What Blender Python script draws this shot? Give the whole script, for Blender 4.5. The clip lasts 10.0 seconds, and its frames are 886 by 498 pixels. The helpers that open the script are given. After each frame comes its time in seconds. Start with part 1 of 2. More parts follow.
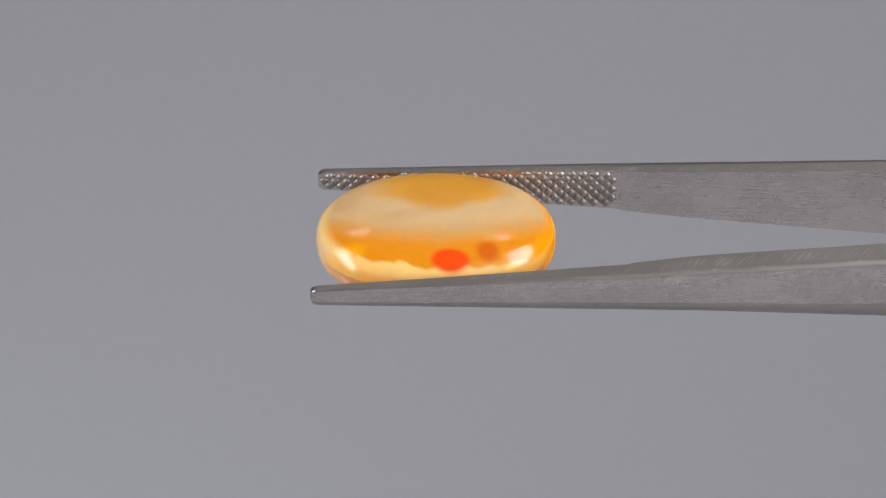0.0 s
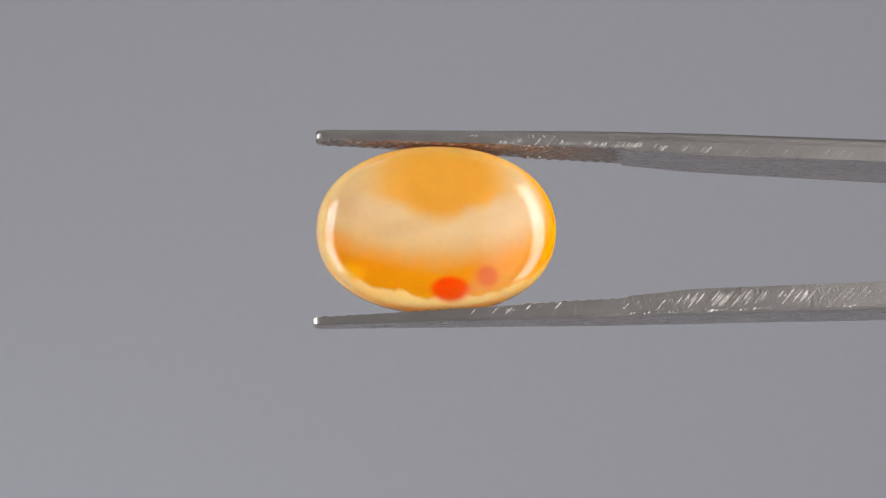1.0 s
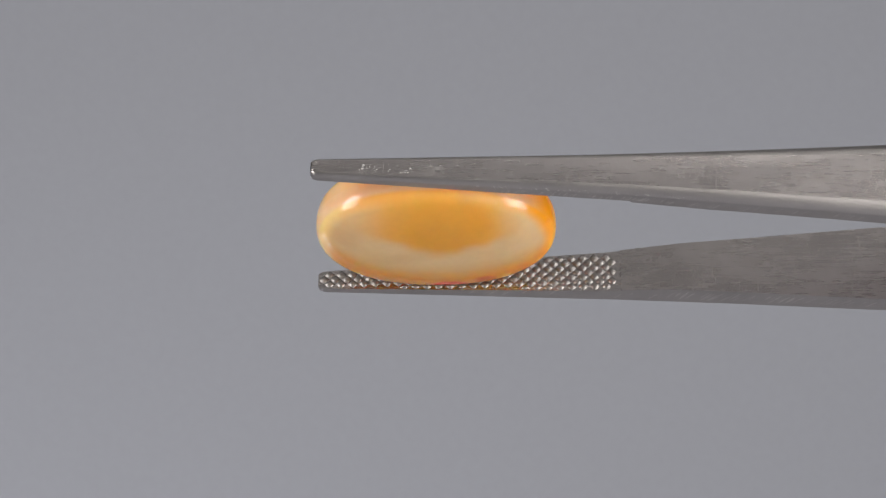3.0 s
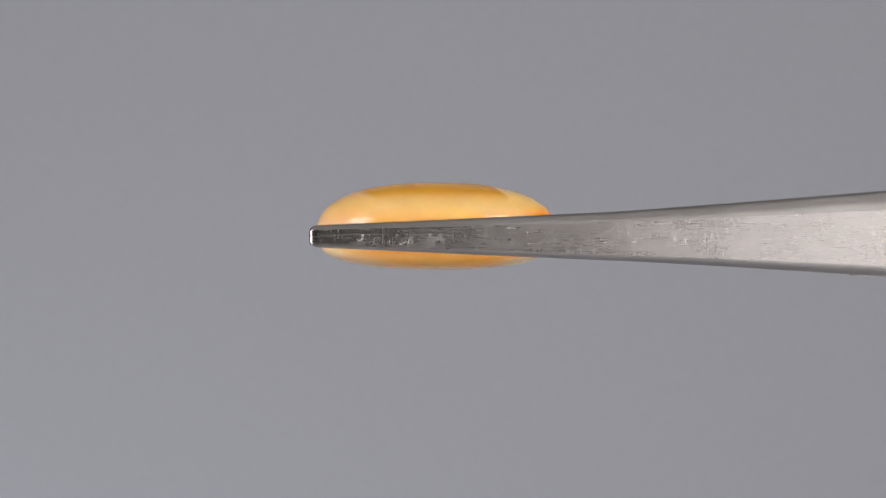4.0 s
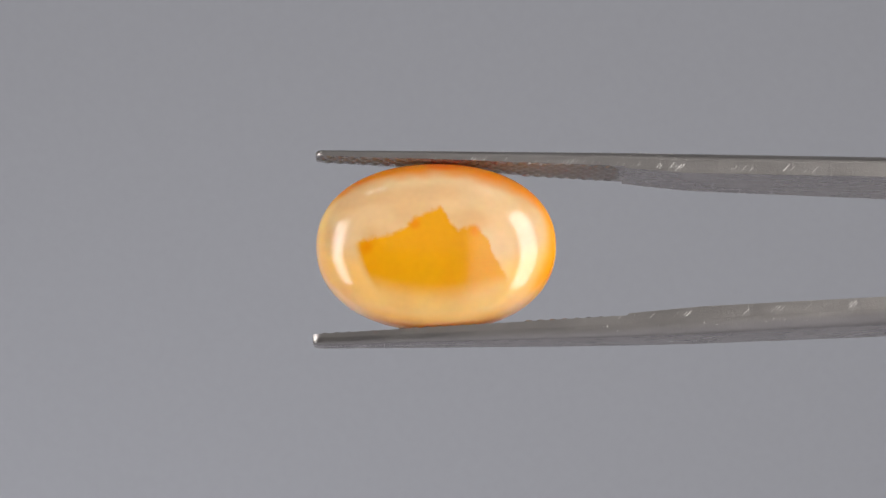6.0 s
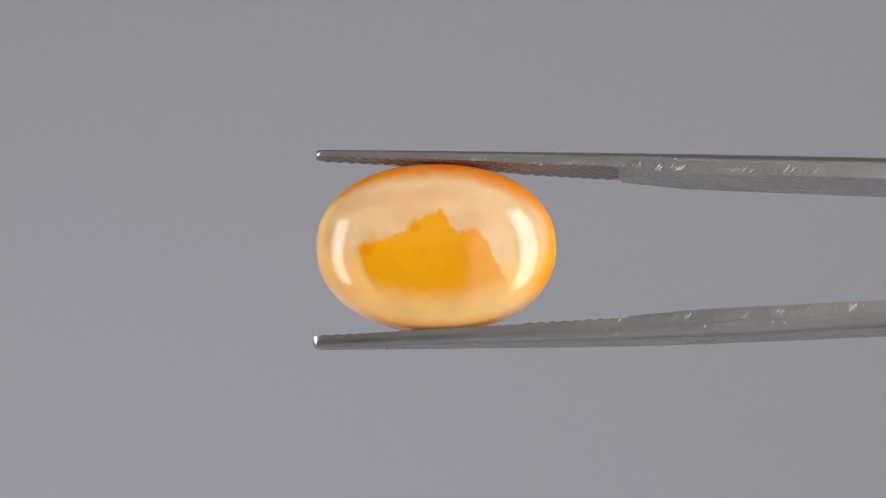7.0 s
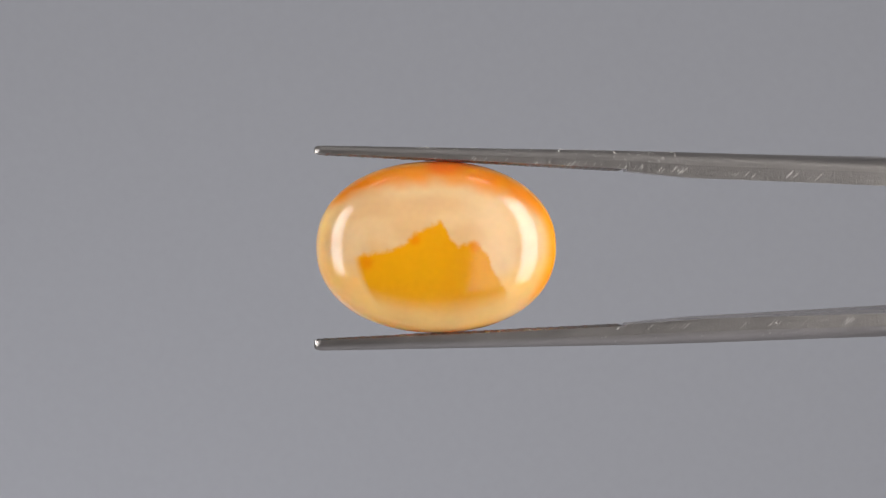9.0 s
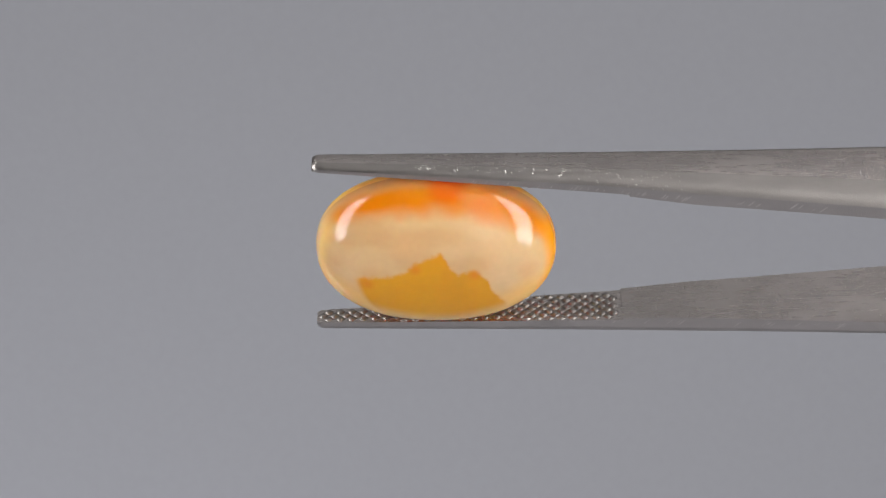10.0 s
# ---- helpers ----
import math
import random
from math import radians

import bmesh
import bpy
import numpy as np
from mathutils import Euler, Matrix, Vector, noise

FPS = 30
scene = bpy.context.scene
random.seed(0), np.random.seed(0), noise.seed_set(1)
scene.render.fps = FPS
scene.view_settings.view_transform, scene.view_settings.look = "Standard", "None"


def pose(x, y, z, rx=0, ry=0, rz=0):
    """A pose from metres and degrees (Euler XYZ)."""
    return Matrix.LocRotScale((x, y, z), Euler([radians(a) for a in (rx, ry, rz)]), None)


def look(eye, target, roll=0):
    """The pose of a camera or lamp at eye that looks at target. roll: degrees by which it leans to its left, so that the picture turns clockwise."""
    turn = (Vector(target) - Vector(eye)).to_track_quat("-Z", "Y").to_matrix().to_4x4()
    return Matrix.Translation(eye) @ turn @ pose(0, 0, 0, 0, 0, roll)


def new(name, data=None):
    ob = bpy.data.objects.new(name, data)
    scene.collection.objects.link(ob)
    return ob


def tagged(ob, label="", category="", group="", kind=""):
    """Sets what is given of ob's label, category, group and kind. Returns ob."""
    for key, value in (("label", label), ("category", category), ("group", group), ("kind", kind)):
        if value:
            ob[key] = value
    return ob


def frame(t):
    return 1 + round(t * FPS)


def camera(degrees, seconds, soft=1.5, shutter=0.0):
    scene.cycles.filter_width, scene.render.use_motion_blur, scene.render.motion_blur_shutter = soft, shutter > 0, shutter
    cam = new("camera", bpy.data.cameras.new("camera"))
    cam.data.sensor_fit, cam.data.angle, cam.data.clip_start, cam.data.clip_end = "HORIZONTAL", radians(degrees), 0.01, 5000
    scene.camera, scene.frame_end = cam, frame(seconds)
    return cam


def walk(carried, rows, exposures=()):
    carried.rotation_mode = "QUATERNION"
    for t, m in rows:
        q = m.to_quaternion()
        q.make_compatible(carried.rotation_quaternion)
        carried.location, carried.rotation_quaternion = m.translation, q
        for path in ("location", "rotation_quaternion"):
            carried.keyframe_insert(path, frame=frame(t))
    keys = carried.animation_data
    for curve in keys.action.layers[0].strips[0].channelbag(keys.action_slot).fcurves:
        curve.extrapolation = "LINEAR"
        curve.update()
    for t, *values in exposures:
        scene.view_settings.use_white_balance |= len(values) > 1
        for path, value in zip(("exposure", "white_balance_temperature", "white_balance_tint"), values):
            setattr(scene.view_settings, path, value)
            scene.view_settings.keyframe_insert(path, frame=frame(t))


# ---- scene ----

MM = 0.001
HEIGHT = 1.10          # the height of the camera's axis
AXIS_X = -0.396        # the stone's centre, mm beside the camera's axis

# ---- camera: locked off on a stand, long lens ----
cam = camera(19.57, 10.0, 1.4)
EYE = (0.0, -0.150, HEIGHT)
walk(cam, [(0.0, look(EYE, (0, 0, HEIGHT))), (10.0, look(EYE, (0, 0, HEIGHT)))])

# ---- world and lights: a small studio, two tall softboxes, two overhead strips, added unseen fills ----
world = bpy.data.worlds.new("studio_world")
scene.world = world
world.use_nodes = True
world.node_tree.nodes["Background"].inputs[0].default_value = (0.8, 0.85, 1.0, 1)
world.node_tree.nodes["Background"].inputs[1].default_value = 0.05
scene.view_settings.exposure = -0.28


def area(name, place, target, w, h, watts, colour):
    lamp = bpy.data.lights.new(name, "AREA")
    lamp.shape, lamp.size, lamp.size_y, lamp.energy, lamp.color = "RECTANGLE", w, h, watts, colour
    ob = new(name, lamp)
    ob.matrix_world = look(place, target)
    return ob


MID = (0, 0, HEIGHT)
area("softbox_right", (0.48, -0.34, HEIGHT + 0.10), MID, 0.25, 1.05, 8.4, (1.0, 0.985, 0.965))
area("softbox_left", (-0.53, -0.26, HEIGHT + 0.08), MID, 0.20, 0.75, 4.8, (1.0, 0.985, 0.97))
# unseen fill, added to brighten the arms towards the right
area("arm_fill", (0.25, -0.58, HEIGHT), MID, 0.28, 0.96, 1.5, (1.0, 0.985, 0.965))
# unseen lamp, added to lighten the paper towards the lower left
area("backdrop_fill", (-0.40, 0.36, HEIGHT - 0.40), (-0.14, 0.75, HEIGHT - 0.22), 0.2, 0.2, 1.3, (0.92, 0.95, 1.0))
# added dim panel, unseen, for steel that reflects upwards and forwards
area("overhead_fill", (0.1, -0.85, HEIGHT + 0.86), MID, 1.1, 1.0, 0.8, (1.0, 0.985, 0.965))
# second added panel straight above, brightens the up-facing steel
area("top_fill", (0, 0.0, HEIGHT + 1.25), MID, 1.0, 1.0, 0.55, (1.0, 0.985, 0.965))
area("strip_left", (-0.19, 0.0, HEIGHT + 0.55), MID, 0.022, 0.12, 0.085, (1.0, 0.99, 0.97))
area("strip_right", (0.14, -0.06, HEIGHT + 0.55), MID, 0.022, 0.10, 0.075, (1.0, 0.99, 0.97))


# ---- materials ----
def shader(name):
    m = bpy.data.materials.new(name)
    m.use_nodes = True
    t = m.node_tree
    return m, t, t.nodes["Principled BSDF"]


def node(t, kind, **sets):
    n = t.nodes.new(kind)
    for key, value in sets.items():
        n.inputs[key.replace("_", " ")].default_value = value
    return n


def ramp(t, source, stops):
    r = t.nodes.new("ShaderNodeValToRGB")
    while len(r.color_ramp.elements) < len(stops):
        r.color_ramp.elements.new(0.5)
    for e, (p, c) in zip(r.color_ramp.elements, stops):
        e.position = p
        e.color = (c, c, c, 1) if isinstance(c, float) else (*c, 1)
    t.links.new(source, r.inputs[0])
    return r


def mapped(t, scale, turn=0.0):
    co = t.nodes.new("ShaderNodeTexCoord")
    m = t.nodes.new("ShaderNodeMapping")
    m.inputs["Scale"].default_value = scale
    m.inputs["Rotation"].default_value = (0, 0, radians(turn))
    t.links.new(co.outputs["Object"], m.inputs["Vector"])
    return m.outputs["Vector"]


def steel(name, rough=0.25, dark=(0.52, 0.476, 0.462), brushed=0.0, pitted=0.45):
    """Satin stainless steel, worn by use: lengthwise grain, pits, dull and tarnished patches."""
    m, t, b = shader(name)
    grain = node(t, "ShaderNodeTexNoise", Scale=1.0, Detail=6.0, Roughness=0.65)
    t.links.new(mapped(t, (420, 6000, 6000)), grain.inputs["Vector"])
    pits = node(t, "ShaderNodeTexNoise", Scale=7000.0, Detail=3.0, Roughness=0.7)
    t.links.new(mapped(t, (1, 1, 1)), pits.inputs["Vector"])
    cloud = node(t, "ShaderNodeTexNoise", Scale=330.0, Detail=8.0, Roughness=0.65)
    t.links.new(mapped(t, (0.6, 1.4, 1.4)), cloud.inputs["Vector"])
    stain = node(t, "ShaderNodeTexNoise", Scale=900.0, Detail=4.0)
    t.links.new(mapped(t, (0.5, 1.2, 1.2)), stain.inputs["Vector"])
    tone = ramp(t, cloud.outputs["Fac"], [(0.32, tuple(0.97 * v for v in dark)), (0.68, tuple(1.14 * v for v in dark))])
    spot = ramp(t, stain.outputs["Fac"], [(0.60, (1.0, 1.0, 1.0)), (0.75, (0.95, 0.94, 0.93))])
    mix = t.nodes.new("ShaderNodeMixRGB")
    mix.blend_type = "MULTIPLY"
    mix.inputs[0].default_value = 1.0
    t.links.new(tone.outputs["Color"], mix.inputs[1])
    t.links.new(spot.outputs["Color"], mix.inputs[2])
    t.links.new(mix.outputs[0], b.inputs["Base Color"])
    blend_fac = t.nodes.new("ShaderNodeMath")
    blend_fac.operation = "ADD"
    t.links.new(grain.outputs["Fac"], blend_fac.inputs[0])
    t.links.new(cloud.outputs["Fac"], blend_fac.inputs[1])
    strokes = node(t, "ShaderNodeTexNoise", Scale=1.0, Detail=3.0, Roughness=0.6)
    t.links.new(mapped(t, (9000, 900, 900), 12), strokes.inputs["Vector"])
    worn = ramp(t, strokes.outputs["Fac"], [(0.60, 0.0), (0.74, 1.0)])
    gloss = ramp(t, blend_fac.outputs[0], [(0.70, rough - 0.015), (1.25, rough + 0.05)])
    dull = t.nodes.new("ShaderNodeMath")
    dull.operation = "MULTIPLY_ADD"
    t.links.new(worn.outputs["Color"], dull.inputs[0])
    dull.inputs[1].default_value = 0.08
    t.links.new(gloss.outputs["Color"], dull.inputs[2])
    t.links.new(dull.outputs[0], b.inputs["Roughness"])
    b.inputs["Metallic"].default_value = 1.0
    if brushed:
        turn = t.nodes.new("ShaderNodeTangent")
        turn.direction_type, turn.axis = "RADIAL", "X"
        t.links.new(turn.outputs["Tangent"], b.inputs["Tangent"])
        b.inputs["Anisotropic"].default_value = brushed
    bump = node(t, "ShaderNodeBump", Strength=0.2, Distance=0.00002)
    t.links.new(grain.outputs["Fac"], bump.inputs["Height"])
    fine = node(t, "ShaderNodeBump", Strength=pitted, Distance=0.00002)
    t.links.new(pits.outputs["Fac"], fine.inputs["Height"])
    t.links.new(bump.outputs["Normal"], fine.inputs["Normal"])
    cut = node(t, "ShaderNodeBump", Strength=0.12, Distance=0.00002)
    t.links.new(worn.outputs["Color"], cut.inputs["Height"])
    t.links.new(fine.outputs["Normal"], cut.inputs["Normal"])
    t.links.new(cut.outputs["Normal"], b.inputs["Normal"])
    return m


def matte(name, colour, grain=300.0, vary=0.04):
    m, t, b = shader(name)
    n = node(t, "ShaderNodeTexNoise", Scale=grain, Detail=5.0)
    t.links.new(mapped(t, (1, 1, 1)), n.inputs["Vector"])
    lo, hi = [tuple(c * k for c in colour) for k in (1 - vary, 1 + vary)]
    t.links.new(ramp(t, n.outputs["Fac"], [(0.3, lo), (0.7, hi)]).outputs["Color"], b.inputs["Base Color"])
    b.inputs["Roughness"].default_value = 0.85
    b.inputs["Specular IOR Level"].default_value = 0.2
    return m


def gem(name):
    """Polished translucent honey chalcedony; the colour zones, with a painted edge glow, are stored on the mesh."""
    m, t, b = shader(name)
    zone = t.nodes.new("ShaderNodeVertexColor")
    zone.layer_name = "zone"
    t.links.new(zone.outputs["Color"], b.inputs["Base Color"])
    haze = node(t, "ShaderNodeTexNoise", Scale=600.0, Detail=4.0)
    t.links.new(mapped(t, (1, 1, 1)), haze.inputs["Vector"])
    t.links.new(ramp(t, haze.outputs["Fac"], [(0.3, 0.10), (0.7, 0.17)]).outputs["Color"], b.inputs["Roughness"])
    b.inputs["IOR"].default_value = 1.54
    b.inputs["Transmission Weight"].default_value = 0.05
    b.inputs["Subsurface Weight"].default_value = 1.0
    b.inputs["Subsurface Radius"].default_value = (1.0, 0.72, 0.42)
    b.inputs["Subsurface Scale"].default_value = 0.0042
    return m


BURR = steel("bright_burr", 0.42, (0.58, 0.55, 0.53))
STEEL, PAD = steel("brushed_steel", 0.225, (0.52, 0.476, 0.462), 0.4), steel("knurled_steel", 0.42, (0.31, 0.288, 0.275))
GEM = gem("honey_gem")
SATIN = steel("filed_steel", 0.29, (0.42, 0.39, 0.375), 0.3, 0.9)
PAPER = matte("grey_paper", (0.338, 0.341, 0.373), 300.0, 0.012)
WALL, FLOOR, CEILING = matte("wall_paint", (0.16, 0.158, 0.156), 40), matte("floor_vinyl", (0.16, 0.152, 0.145), 30, 0.1), matte("ceiling_paint", (0.7, 0.7, 0.7), 40)


# ---- mesh helpers ----
def part(name, bm, material, parent=None, label=""):
    me = bpy.data.meshes.new(name)
    bm.normal_update()
    bm.to_mesh(me)
    bm.free()
    me.materials.append(material)
    ob = new(name, me)
    if parent:
        ob.parent = parent
    return tagged(ob, label)


def lerp(table, x):
    xs, ys = zip(*table)
    return float(np.interp(x, xs, ys))


def smooth(a, b, x):
    k = min(1.0, max(0.0, (x - a) / (b - a)))
    return k * k * (3 - 2 * k)


def slab(name, lo, hi, material):
    bm = bmesh.new()
    bmesh.ops.create_cube(bm, size=1)
    for v in bm.verts:
        v.co = [l + (c + 0.5) * (h - l) for c, l, h in zip(v.co, lo, hi)]
    return tagged(part(name, bm, material), kind="structure")


# ---- the room and the paper backdrop ----
def room():
    r, h, w = 1.6, 2.5, 0.1
    # unseen floor, raised so that it bounces light up at arms and stone
    base = 0.608
    slab("floor", (-r - w, -r - w, base - w), (r + w, r + w, base), FLOOR)
    slab("ceiling", (-r - w, -r - w, h), (r + w, r + w, h + w), CEILING)
    # unseen walls; their dark tone shapes what the steel reflects
    slab("wall_north", (-r, r, base), (r, r + w, h), WALL)
    slab("wall_south", (-r, -r - w, base), (r, -r, h), WALL)
    slab("wall_east", (r, -r - w, base), (r + w, r + w, h), WALL)
    slab("wall_west", (-r - w, -r - w, base), (-r, r + w, h), WALL)


def backdrop():
    """A sheet of grey paper that hangs behind the subject and sweeps forward below it, unseen there, to bounce light
    up.
    """
    profile = [(0.75, 2.0)] + [(0.35 + 0.4 * math.cos(a), 1.01 - 0.4 * math.sin(a)) for a in np.linspace(0, math.pi / 2, 26)] + [(-0.7, 0.61)]
    bm = bmesh.new()
    rows = [[bm.verts.new((x, y, z)) for y, z in profile] for x in np.linspace(-0.7, 0.7, 9)]
    for a, b in zip(rows, rows[1:]):
        for k in range(len(profile) - 1):
            bm.faces.new((a[k], b[k], b[k + 1], a[k + 1])).smooth = True
    ob = part("backdrop", bm, PAPER)
    ob.modifiers.new("paper", "SOLIDIFY").thickness = 0.0006
    return tagged(ob, "plain grey studio paper hanging behind the gemstone", "backdrop", kind="structure")


room()
backdrop()


# ---- the tweezers ----
HALF = [(-7.1, 0.60), (10.83, 1.42), (18, 1.88), (26, 2.44), (60, 4.1), (112, 4.1)]
ARM_A = dict(outer=[(-7.1, 6.05), (10.83, 5.70), (15.8, 5.53), (26, 5.07), (60, 3.2), (112, 1.0)],
             inner=[(-7.1, 5.36), (0, 5.012), (10.83, 4.48), (15.1, 4.12), (26, 3.64), (60, 1.9), (112, 0.02)],
             flat=(0.78, 0.62), wall=(0.54, 0.50), lean=0.15)
ARM_B = dict(outer=[(-7.1, 5.92), (10.83, 5.61), (26, 5.22), (60, 3.2), (112, 1.0)],
             inner=[(-7.1, 5.37), (0, 5.012), (10.83, 4.42), (14.8, 4.02), (26, 3.66), (60, 1.9), (112, 0.02)],
             flat=(0.90, 0.38), wall=(0.84, 0.50), lean=0.05)
PAD_END, TOOTH = 11.0, 0.11


def settle(x, y, z, arm, side):
    """A place on an arm in mm: towards the joint the arm is twisted a little about its own middle."""
    mid = (lerp(arm["inner"], x) + lerp(arm["outer"], x)) / 2
    k = min(1.0, max(0.0, (x - 9) / 17))
    c, d = math.cos(radians(4 * k)), math.sin(radians(4 * k))
    h = (z - mid) * side
    return Vector((x, y * c - h * d + arm["lean"] * k, mid * side + y * d + h * c))


def section(x, arm, side):
    """The outline of an arm at x, in mm: flat inside, each outer edge with its own worn bevel."""
    w, o, i = lerp(HALF, x), lerp(arm["outer"], x), lerp(arm["inner"], x)
    end = math.sqrt(max(0.0, 1 - (1 - min(1.0, (x + 7.1) / 0.5)) ** 2))
    w *= 0.62 + 0.38 * end
    o -= (o - i) * 0.25 * (1 - end)
    h = o - i
    halves = []
    for face, flat, wall in zip((-1, 1), arm["flat"], arm["wall"]):
        pts = [(face * w, i + (TOOTH if x <= PAD_END else 0)), (face * w, i + wall * h)]
        for k in range(1, 6):
            a = k / 6 * math.pi / 2
            pts.append((face * w * (flat + (1 - flat) * math.cos(a) ** 1.3), i + h * (wall + (1 - wall) * math.sin(a) ** 1.3)))
        halves.append(pts + [(face * w * (flat - 0.04), o)])
    return [settle(x, y, z, arm, side) for y, z in halves[1] + halves[0][::-1]]


def arm_mesh(arm, side):
    bm = bmesh.new()
    xs = [-7.1, -7.05, -6.97, -6.85, -6.7, -6.5] + list(np.linspace(-6.2, PAD_END, 30)) + [PAD_END + 0.02] + list(np.linspace(11.2, 30, 40)) + list(np.linspace(33, 112, 30))
    rings = [[bm.verts.new(p * MM) for p in section(x, arm, side)] for x in xs]
    n = len(rings[0])
    for p, q in zip(rings, rings[1:]):
        for k in range(n):
            f = bm.faces.new((p[k], p[(k + 1) % n], q[(k + 1) % n], q[k]))
            f.smooth = k not in (n - 1, 0, n - 2)
            f.material_index = 0 if k in (n // 2 - 1, n - 1) else 1
    bm.faces.new(rings[0]), bm.faces.new(rings[-1])
    bmesh.ops.recalc_face_normals(bm, faces=bm.faces)
    for e in bm.edges:
        if len(e.link_faces) == 2 and e.calc_face_angle(0) > radians(32):
            e.smooth = False
    return bm


PITCH_X, PITCH_W = 0.69, 0.335


def tooth_mesh():
    """One cut pyramid with a worn, rounded top; its base is at 0 and its top at -1."""
    bm = bmesh.new()
    hx, hw = PITCH_X / 2 * 0.99, PITCH_W * 0.99

    def ring(k, z, soft):
        out = []
        for n in range(8):
            a = n * math.pi / 4
            c, d = math.cos(a), math.sin(a)
            q = 1 / (abs(c) + abs(d)) if n % 2 else 1.0 - soft
            if n % 2:
                q *= 1 + soft * 0.25
            out.append(bm.verts.new((c * q * hx * k * MM, d * q * hw * k * MM, z * TOOTH * MM)))
        return out

    rings = [ring(1, 0.1, 0), ring(0.80, -0.42, 0.06), ring(0.60, -0.86, 0.14), ring(0.34, -1.0, 0.2)]
    for a, b in zip(rings, rings[1:]):
        for k in range(8):
            bm.faces.new((a[k], a[(k + 1) % 8], b[(k + 1) % 8], b[k])).smooth = True
    bm.faces.new(rings[-1]).smooth = True
    bmesh.ops.recalc_face_normals(bm, faces=bm.faces)
    me = bpy.data.meshes.new("tooth")
    bm.to_mesh(me)
    bm.free()
    me.materials.append(PAD)
    return me


def teeth(arm, side, parent, me):
    """Staggered rows of cut pyramids on the inside of an arm's tip."""
    x, row = -6.75, 0
    lean = math.degrees(math.atan(0.049)) * side
    while x < PAD_END - 0.2:
        w = lerp(HALF, x)
        n = int(w / PITCH_W) + 1
        for j in range(-n, n + 1):
            c = j * PITCH_W
            if (j + row) % 2 or abs(c) + 0.14 > w:
                continue
            ob = new("tooth", me)
            ob.parent = parent
            wide = min(1.0, (w - abs(c)) / PITCH_W)
            base = (lerp(arm["inner"], x) + TOOTH) * side * MM
            ob.matrix_basis = pose(x * MM, c * MM, base, 0, lean, 0) @ Matrix.Diagonal((1, wide, side * random.uniform(0.86, 1.0), 1))
        x += PITCH_X / 2
        row += 1


def marks(arm, side, face_spots, wall_spots, nicks):
    """Scratches with raised burrs on the outer face, and file strokes on the two side walls: thin ridges."""
    bm = bmesh.new()

    def ridge(a, b, width, out):
        along = (b - a).normalized()
        across = along.cross(out) * width / 2
        lift = out * width * (0.20 if abs(out.z) else 0.14)
        ends = [bm.verts.new(v * MM) for v in (a, b)]
        rim = [bm.verts.new((m + lift * 0.15 + d) * MM) for d in (across, -across) for m in (a.lerp(b, 0.2), a.lerp(b, 0.8))]
        top = [bm.verts.new((m + lift) * MM) for m in (a.lerp(b, 0.2), a.lerp(b, 0.8))]
        for p in ((ends[0], rim[0], top[0]), (rim[0], rim[1], top[1], top[0]), (rim[1], ends[1], top[1]), (ends[1], rim[3], top[1]), (rim[3], rim[2], top[0], top[1]), (rim[2], ends[0], top[0])):
            bm.faces.new(p)

    for lo, hi, count, long_, steep, near, far in face_spots:
        near, far = max(near, 0.06 - arm["flat"][0]), min(far, arm["flat"][1] - 0.06)
        for _ in range(count):
            x = random.uniform(lo, hi)
            w = random.uniform(near, far) * lerp(HALF, x)
            turn = radians(random.gauss(steep, 28) * random.choice((1, 1, -1)))
            n = long_ * random.uniform(0.3, 1.0)
            dx, dw = n * math.cos(turn) / 2, n * math.sin(turn) / 2
            p, q = [settle(x + k * dx, max(near, min(far, (w + k * dw) / lerp(HALF, x))) * lerp(HALF, x), lerp(arm["outer"], x + k * dx), arm, side) for k in (-1, 1)]
            if (p - q).length > 0.05:
                ridge(p, q, random.uniform(0.008, 0.024), Vector((0, 0, side)))
    for lo, hi, count, face, lean in wall_spots:
        part_high = arm["wall"][(face + 1) // 2]
        for _ in range(count):
            x = random.uniform(lo, hi)
            i, o = lerp(arm["inner"], x), lerp(arm["outer"], x)
            top, low = random.uniform(0.5, 0.95) * part_high, random.uniform(0.08, 0.4) * part_high
            dx = (o - i) * (top - low) * lean
            p, q = [settle(x + k * dx, face * lerp(HALF, x + k * dx), i + (o - i) * h, arm, side) for k, h in ((-0.5, low), (0.5, top))]
            ridge(p, q, random.uniform(0.014, 0.06), Vector((0, face, 0)))
    for lo, hi, count, face, low, high in nicks:
        flat, wall = arm["flat"][(face + 1) // 2], arm["wall"][(face + 1) // 2]
        for _ in range(count):
            x = random.uniform(lo, hi)
            i, o = lerp(arm["inner"], x), lerp(arm["outer"], x)
            a = radians(random.uniform(low, high))
            y, z = flat + (1 - flat) * math.cos(a) ** 1.3, wall + (1 - wall) * math.sin(a) ** 1.3
            p = settle(x, face * lerp(HALF, x) * y, i + (o - i) * z, arm, side)
            turn = random.uniform(0.2, 1.3)
            way = Vector((math.cos(turn), 0, -side * math.sin(turn))) * random.uniform(0.04, 0.13)
            ridge(p - way, p + way, random.uniform(0.02, 0.055), Vector((0, face * math.cos(a / 2), side * math.sin(a / 2 + 0.3))).normalized())
    bmesh.ops.recalc_face_normals(bm, faces=bm.faces)
    return bm


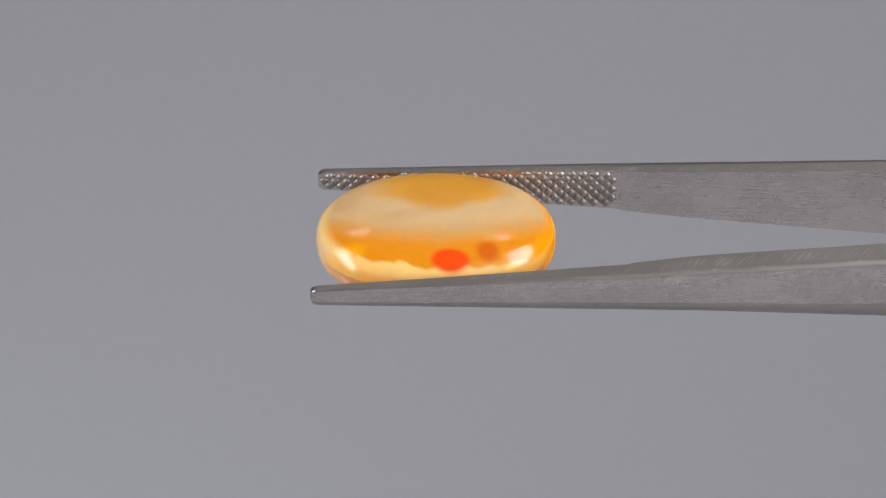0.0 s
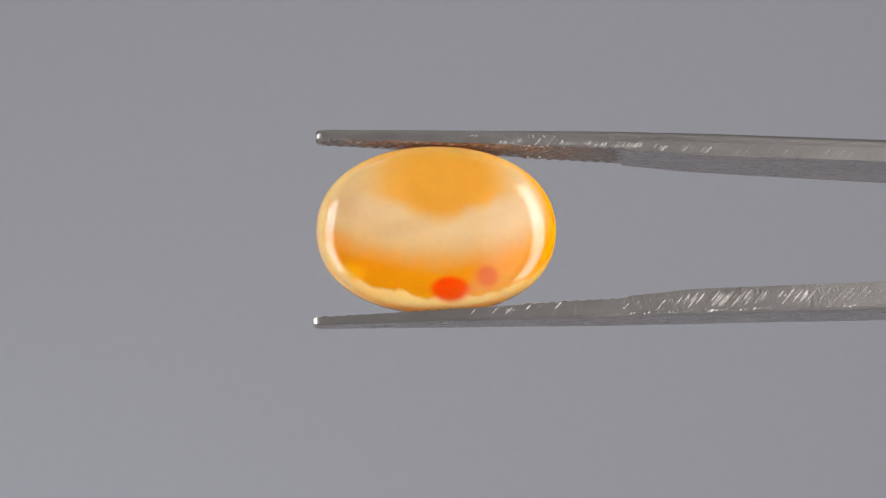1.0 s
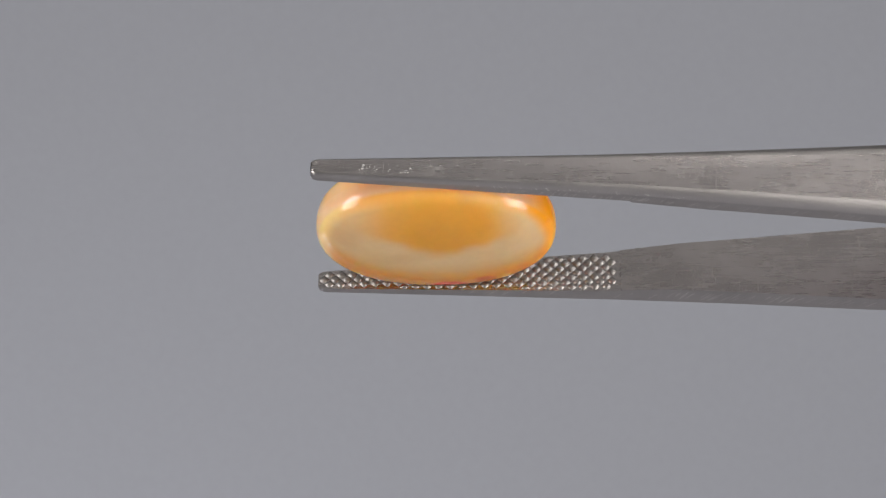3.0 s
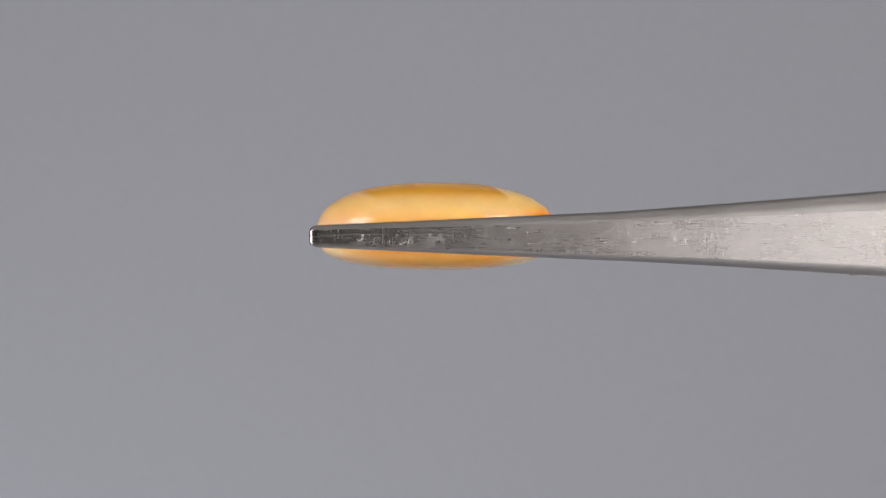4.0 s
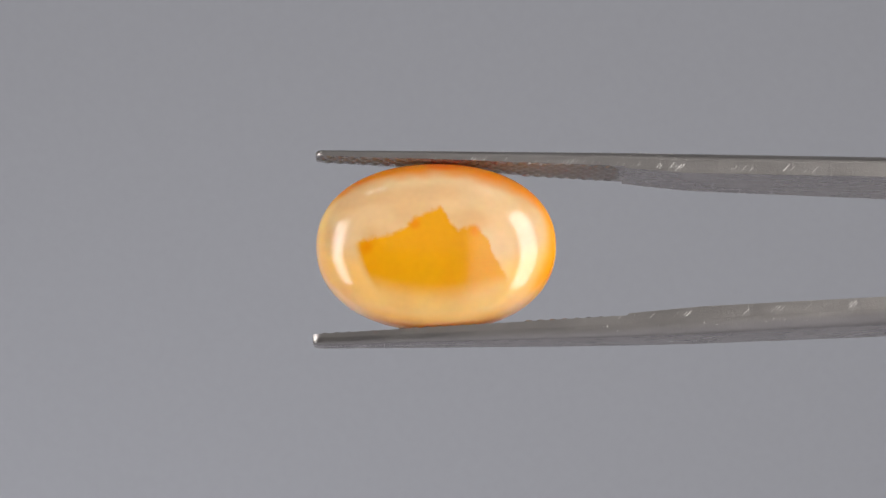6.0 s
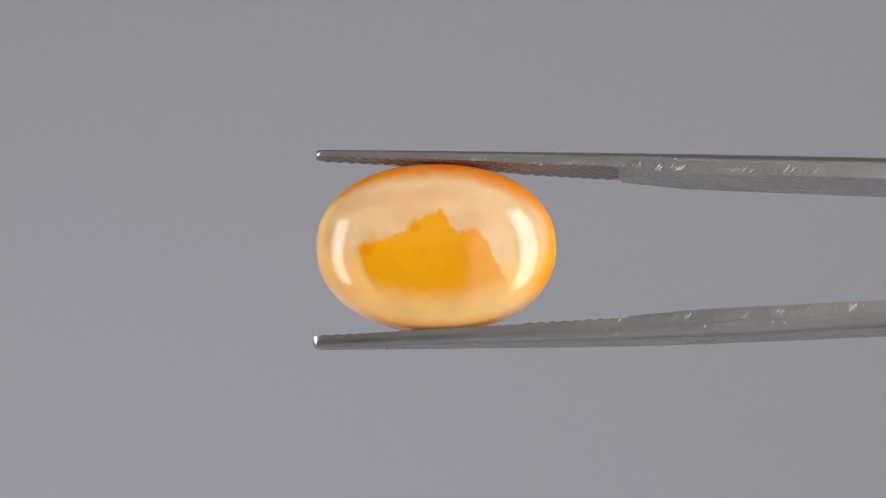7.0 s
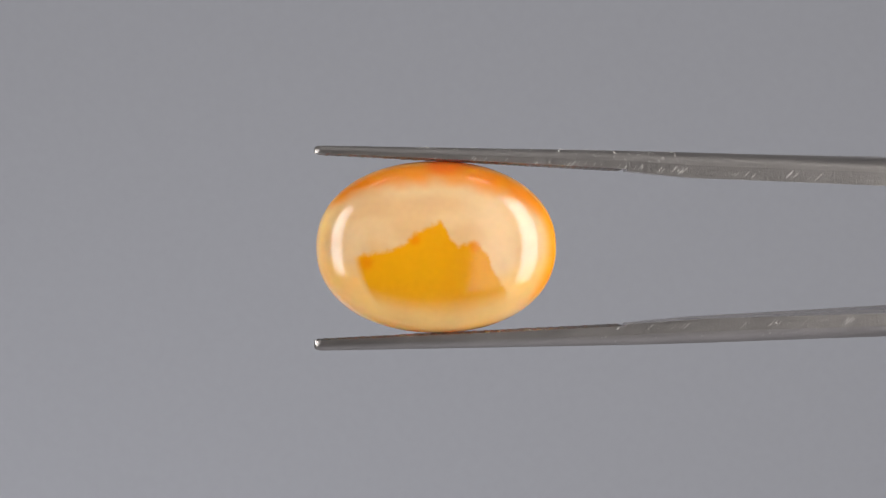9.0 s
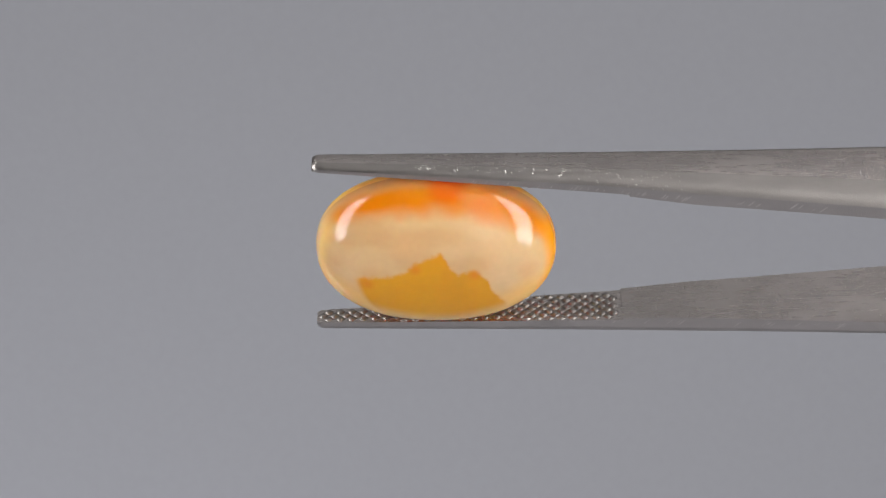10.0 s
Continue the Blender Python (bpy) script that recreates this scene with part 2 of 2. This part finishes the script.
def tweezers():
    ob = tagged(new("tweezers"), "scratched satin stainless steel tweezers with knurled tips gripping the gemstone", "tweezers")
    me = tooth_mesh()
    worn = ((ARM_A, 1, [(-4.5, 0.5, 70, 0.45, 60, -0.7, 0.2), (2, 9, 30, 0.6, 70, -0.6, 0.6), (9, 27, 80, 1.2, 75, -0.6, 0.6), (20, 27, 16, 2.2, 45, -0.7, 0.6)],
             [(3, 14, 50, -1, 0.8), (14, 25, 16, -1, 1.0), (10, 24, 15, 1, -1.0)], [(2, 14, 40, -1, 0, 25), (9, 22, 12, 1, 0, 40)]),
            (ARM_B, -1, [(-5, 4, 30, 0.5, 60, -0.6, 0.3), (4, 27, 20, 1.0, 70, -0.6, 0.3), (-4, 27, 320, 0.32, 75, -0.86, -0.5)],
             [(12.5, 21.5, 48, -1, -0.8), (2, 12, 12, -1, -1.0), (21, 27, 14, -1, -1.0), (-2, 14, 24, 1, 0.8), (14, 27, 12, 1, 1.0)], [(-1.5, 14, 85, 1, 45, 85), (8, 14, 24, 1, 5, 60), (8, 24, 40, -1, 0, 20)]))
    for arm, side, face_spots, wall_spots, nicks in worn:
        a = part("arm", arm_mesh(arm, side), STEEL, ob, "satin steel arm with worn bevelled edges")
        a.data.materials.append(SATIN)
        tagged(part("scratch_pattern", marks(arm, side, face_spots, wall_spots, nicks), BURR, a, "fine bright scratches and file marks"), kind="stuff")
        teeth(arm, side, a, me)
    return ob


# ---- the gemstone ----
A, B, BACK, FRONT, OFF, PLAN = 7.0, 5.0, 3.02, 2.05, 0.10, 2.16


def blend(c, d, k):
    return tuple(a + (b - a) * k for a, b in zip(c, d))


RIDGE = [(-4.7, 0.6), (-4.0, 0.42), (-2.7, 0.26), (-1.75, -0.2), (-1.25, -0.75), (-0.4, -1.12), (0.25, -1.5), (0.5, -1.15), (0.78, -0.55), (1.25, -0.02), (1.6, -0.16), (2.1, -0.30), (2.45, -0.07), (3.0, 0.5), (3.2, 1.25), (3.7, 2.0), (4.1, 2.5)]


def zone_colour(x, u, w):
    """Colour of the stone at a place in mm: x along it, u across, w through it (front is negative). Glow of light
    through the edge is painted in.
    """
    n1 = noise.noise(Vector((x, u, w)) * 0.9)
    n2 = noise.noise(Vector((x, u, w + 9)) * 3.0)
    n3 = noise.noise(Vector((x * 0.35, u * 0.7, w + 3)))
    r = (abs(x / A) ** PLAN + abs(u / B) ** PLAN) ** (1 / PLAN)
    tan, red = (0.64, 0.465, 0.265), (0.76, 0.07, 0.0)
    c = blend(tan, (0.60, 0.42, 0.22), smooth(-0.3, 0.5, n3))
    # rim colours raised and saturated: glow of light through the thin edge, painted
    rim = blend(blend((0.90, 0.62, 0.30), (0.88, 0.42, 0.10), smooth(2.2, 4.6, u)), (0.93, 0.345, 0.0), smooth(3.4, 6.2, x + 0.5 * n1))
    if w < 0:
        vee = 1.15 - 1.4 * math.exp(-((x - 0.3) / 2.2) ** 2) + 0.12 * max(0, abs(x) - 3)
        gold = blend((0.65, 0.305, 0.012), (0.69, 0.37, 0.07), smooth(1.8, 4.2, math.hypot(x - 0.6, u - 2.6)))
        c = blend(c, gold, 0.92 * smooth(vee - 0.35, vee + 0.85, u + 0.3 * n1) * (1 - smooth(2.6, 5.2, abs(x - 0.2))))
        low = -2.7 + 0.045 * x * x + 0.2 * n1
        c = blend(c, (0.62, 0.36, 0.11), 0.75 * (1 - smooth(low + 0.3, low + 1.9, u + 0.25 * n3)))
        c = blend(c, (0.70, 0.27, 0.0), 0.97 * (1 - smooth(low - 0.6, low + 1.1, u + 0.2 * n3)))
        c = blend(c, (0.90, 0.45, 0.001), 0.6 * (1 - smooth(0.5, 1.5, math.hypot((x + 5.2) / 1.0, (u + 3.1) / 0.6))))
        pale = -4.4 + 0.045 * (x - 0.4) ** 2 + 0.3 * n1
        c = blend(c, (0.93, 0.58, 0.22), 1 - smooth(pale - 0.12, pale + 0.10, u + 0.08 * n2))
        c = blend(c, red, 1 - smooth(0.65, 1.15, math.hypot((x - 0.82) / 1.2, (u + 3.95) / 0.72)))
        c = blend(c, (0.60, 0.125, 0.0), 0.96 * (1 - smooth(0.45, 1.25, math.hypot((x - 2.95) / 0.75, (u + 3.25) / 0.70))))
        c = blend(c, rim, smooth(0.86 - 0.03 * smooth(2.5, 4.0, u), 0.97, r) * smooth(-4.0, -2.4, u))
    else:
        crest = lerp(RIDGE, x) + 0.11 * n2 + 0.09 * noise.noise(Vector((x, u, 4)) * 6)
        side = (1 - smooth(3.9, 4.4, x)) * smooth(-4.9 + 0.1 * u * u, -4.3 + 0.1 * u * u, x)
        inside = smooth(crest - 0.2, crest + 0.2, u) * side * (1 - smooth(2.9, 4.9, u + 0.05 * x * x))
        c = blend((0.64, 0.475, 0.305), (0.60, 0.42, 0.25), smooth(-0.3, 0.4, n3))
        c = blend(c, blend((0.64, 0.325, 0.006), (0.61, 0.30, 0.006), smooth(-0.5, 1.5, x + n1)), inside)
        for sx, su, sr in ((-1.2, -0.38, 0.36), (2.2, 0.02, 0.36), (-4.0, 0.9, 0.45)):
            c = blend(c, (0.60, 0.20, 0.0), 0.7 * (1 - smooth(0.1, 1.4, math.hypot(x - sx, u - su) / sr)))
        top = -3.92 + (0.04 if x < 0 else 0.055) * x * x + 0.3 * n1
        c = blend(c, (0.66, 0.215, 0.003), (1 - smooth(top - 0.4, top + 0.7, u + 0.2 * n3)) * (0.4 + 0.6 * smooth(0.3, 1.2, w)))
        c = blend(c, (0.70, 0.115, 0.001), 0.75 * (1 - smooth(0.4, 1.25, math.hypot((x - 0.6) / 1.3, (u + 4.85) / 0.75))))
        c = blend(c, (0.70, 0.18, 0.002), 0.3 * (1 - smooth(0.4, 1.4, math.hypot((x - 2.85) / 0.85, (u + 4.05) / 0.6))))
        # cream-yellow glow of transmitted light, painted over the upper half of the back
        c = blend(c, (0.80, 0.52, 0.19), 0.85 * smooth(1.5, 3.2, u + 0.04 * x * x) * (1 - inside))
        c = blend(c, blend(rim, (0.89, 0.545, 0.28), smooth(-1.0, 2.0, u) * (1 - smooth(4.5, 6.0, x))), 0.9 * smooth(0.87, 0.97, r) * smooth(-3.2, -1.2, u))
    girdle = smooth(0.965, 0.985, r)
    c = blend(c, blend((0.86, 0.54, 0.36), rim, smooth(4.5, 6.6, x)), 0.85 * girdle * (1 if w < 0 else smooth(-2.8, -0.8, u)))
    if w < 0:
        c = blend(c, (0.92, 0.52, 0.12), 0.8 * girdle * (1 - smooth(-3.2, -1.5, u)))
    # thin yellow edge glow, put into the colour
    c = blend(c, (0.95, 0.50, 0.03), 0.35 * smooth(4.2, 4.7, u + 0.02 * x * x) * (1 - smooth(1.0, 1.7, w)) * smooth(-0.2, 0.4, w) * (1 - smooth(3.5, 5.5, abs(x))))
    k = 1 + 0.05 * n1 + 0.03 * n2
    return tuple(min(0.95, max(0.0, v * k * g)) for v, g in zip(c, (1.0, 0.965, 0.9) if w < 0 else (1.0, 0.935, 0.78)))


def surface(x, u, face):
    """Half thickness of the stone at a place; face is -1 for the flat side, 1 for the domed side."""
    r = (abs(x / A) ** PLAN + abs(u / B) ** PLAN) ** (1 / PLAN)
    end = (u / B / r) ** 2 if r else 0.0
    if face > 0:
        n, c = 2.42 + end * ((2.2 if u > 0 else 2.0) - 2.42), BACK
    else:
        n, c = 2.70 + end * ((3.2 if u > 0 else 2.4) - 2.70), FRONT
    return face * c * max(0.0, 1 - r ** n) ** (1 / n)


def coloured(name, verts, faces, cols):
    me = bpy.data.meshes.new(name)
    me.from_pydata(verts, [], faces)
    me.shade_smooth()
    zone = me.attributes.new("zone", "FLOAT_COLOR", "POINT")
    zone.data.foreach_set("color", np.array(cols, dtype=np.float32).ravel())
    me.materials.append(GEM)
    return new(name, me)


def gemstone():
    rings, segs = 110, 300
    verts, cols, faces = [], [], []

    def add(r, a, face):
        q = (abs(math.cos(a)) ** PLAN + abs(math.sin(a)) ** PLAN) ** (-1 / PLAN)
        x, u = A * r * q * math.cos(a), B * r * q * math.sin(a)
        w = surface(x, u, face)
        verts.append((x * MM, (w + OFF) * MM, u * MM))
        cols.append((*zone_colour(x, u, w if w else face * 1e-6), 1))

    steps = [math.sin(k / rings * math.pi / 2) for k in range(1, rings + 1)]
    add(0, 0, -1)
    for r in steps:
        for s in range(segs):
            add(r, 2 * math.pi * s / segs, -1)
    for r in reversed(steps[:-1]):
        for s in range(segs):
            add(r, 2 * math.pi * s / segs, 1)
    add(0, 0, 1)
    rows = 2 * rings - 1
    at = lambda k, s: 1 + k * segs + s % segs
    for s in range(segs):
        faces.append((0, at(0, s), at(0, s + 1)))
        faces.append((len(verts) - 1, at(rows - 1, s + 1), at(rows - 1, s)))
        for k in range(rows - 1):
            faces.append((at(k, s), at(k + 1, s), at(k + 1, s + 1), at(k, s + 1)))
    stone = tagged(coloured("gemstone", verts, faces, cols), "polished oval honey-orange translucent cabochon gemstone held in steel tweezers", "gemstone")
    return stone


TWEEZERS, STONE = tweezers(), gemstone()

# seconds, turn about the tweezers' length in degrees, rise of the axis over the camera's in mm
TURN = [(0.0, -52.5, 0.76), (0.5, -34.5, 0.92), (1.0, -17, 1.11), (1.5, 0.5, 1.25), (2.0, 18.6, 1.32), (2.2, 26, 1.32), (2.75, 46, 1.28), (3.3, 65.3, 1.14), (3.5, 72.5, 0.98), (4.0, 90.5, 0.76),
        (4.5, 109, 0.54), (5.0, 126.7, 0.32), (5.5, 144.4, 0.19), (6.0, 162, 0.12), (6.4, 175.5, 0.1), (6.54, 178.5, 0.1), (6.68, 175.5, 0.1), (7.0, 164.5, 0.08), (7.5, 147.2, 0.13), (7.7, 140.2, 0.16),
        (7.79, 138.2, 0.17), (7.88, 140.2, 0.16), (8.0, 144.4, 0.13), (8.5, 161.9, 0.08), (9.0, 180, 0.12), (9.5, 198.8, 0.18), (10.0, 217, 0.34)]


def motions():
    rows = [(t, pose(AXIS_X * MM, 0, HEIGHT + rise * MM, turn, 0, 0)) for t, turn, rise in TURN]
    walk(TWEEZERS, rows)
    walk(STONE, rows)


motions()
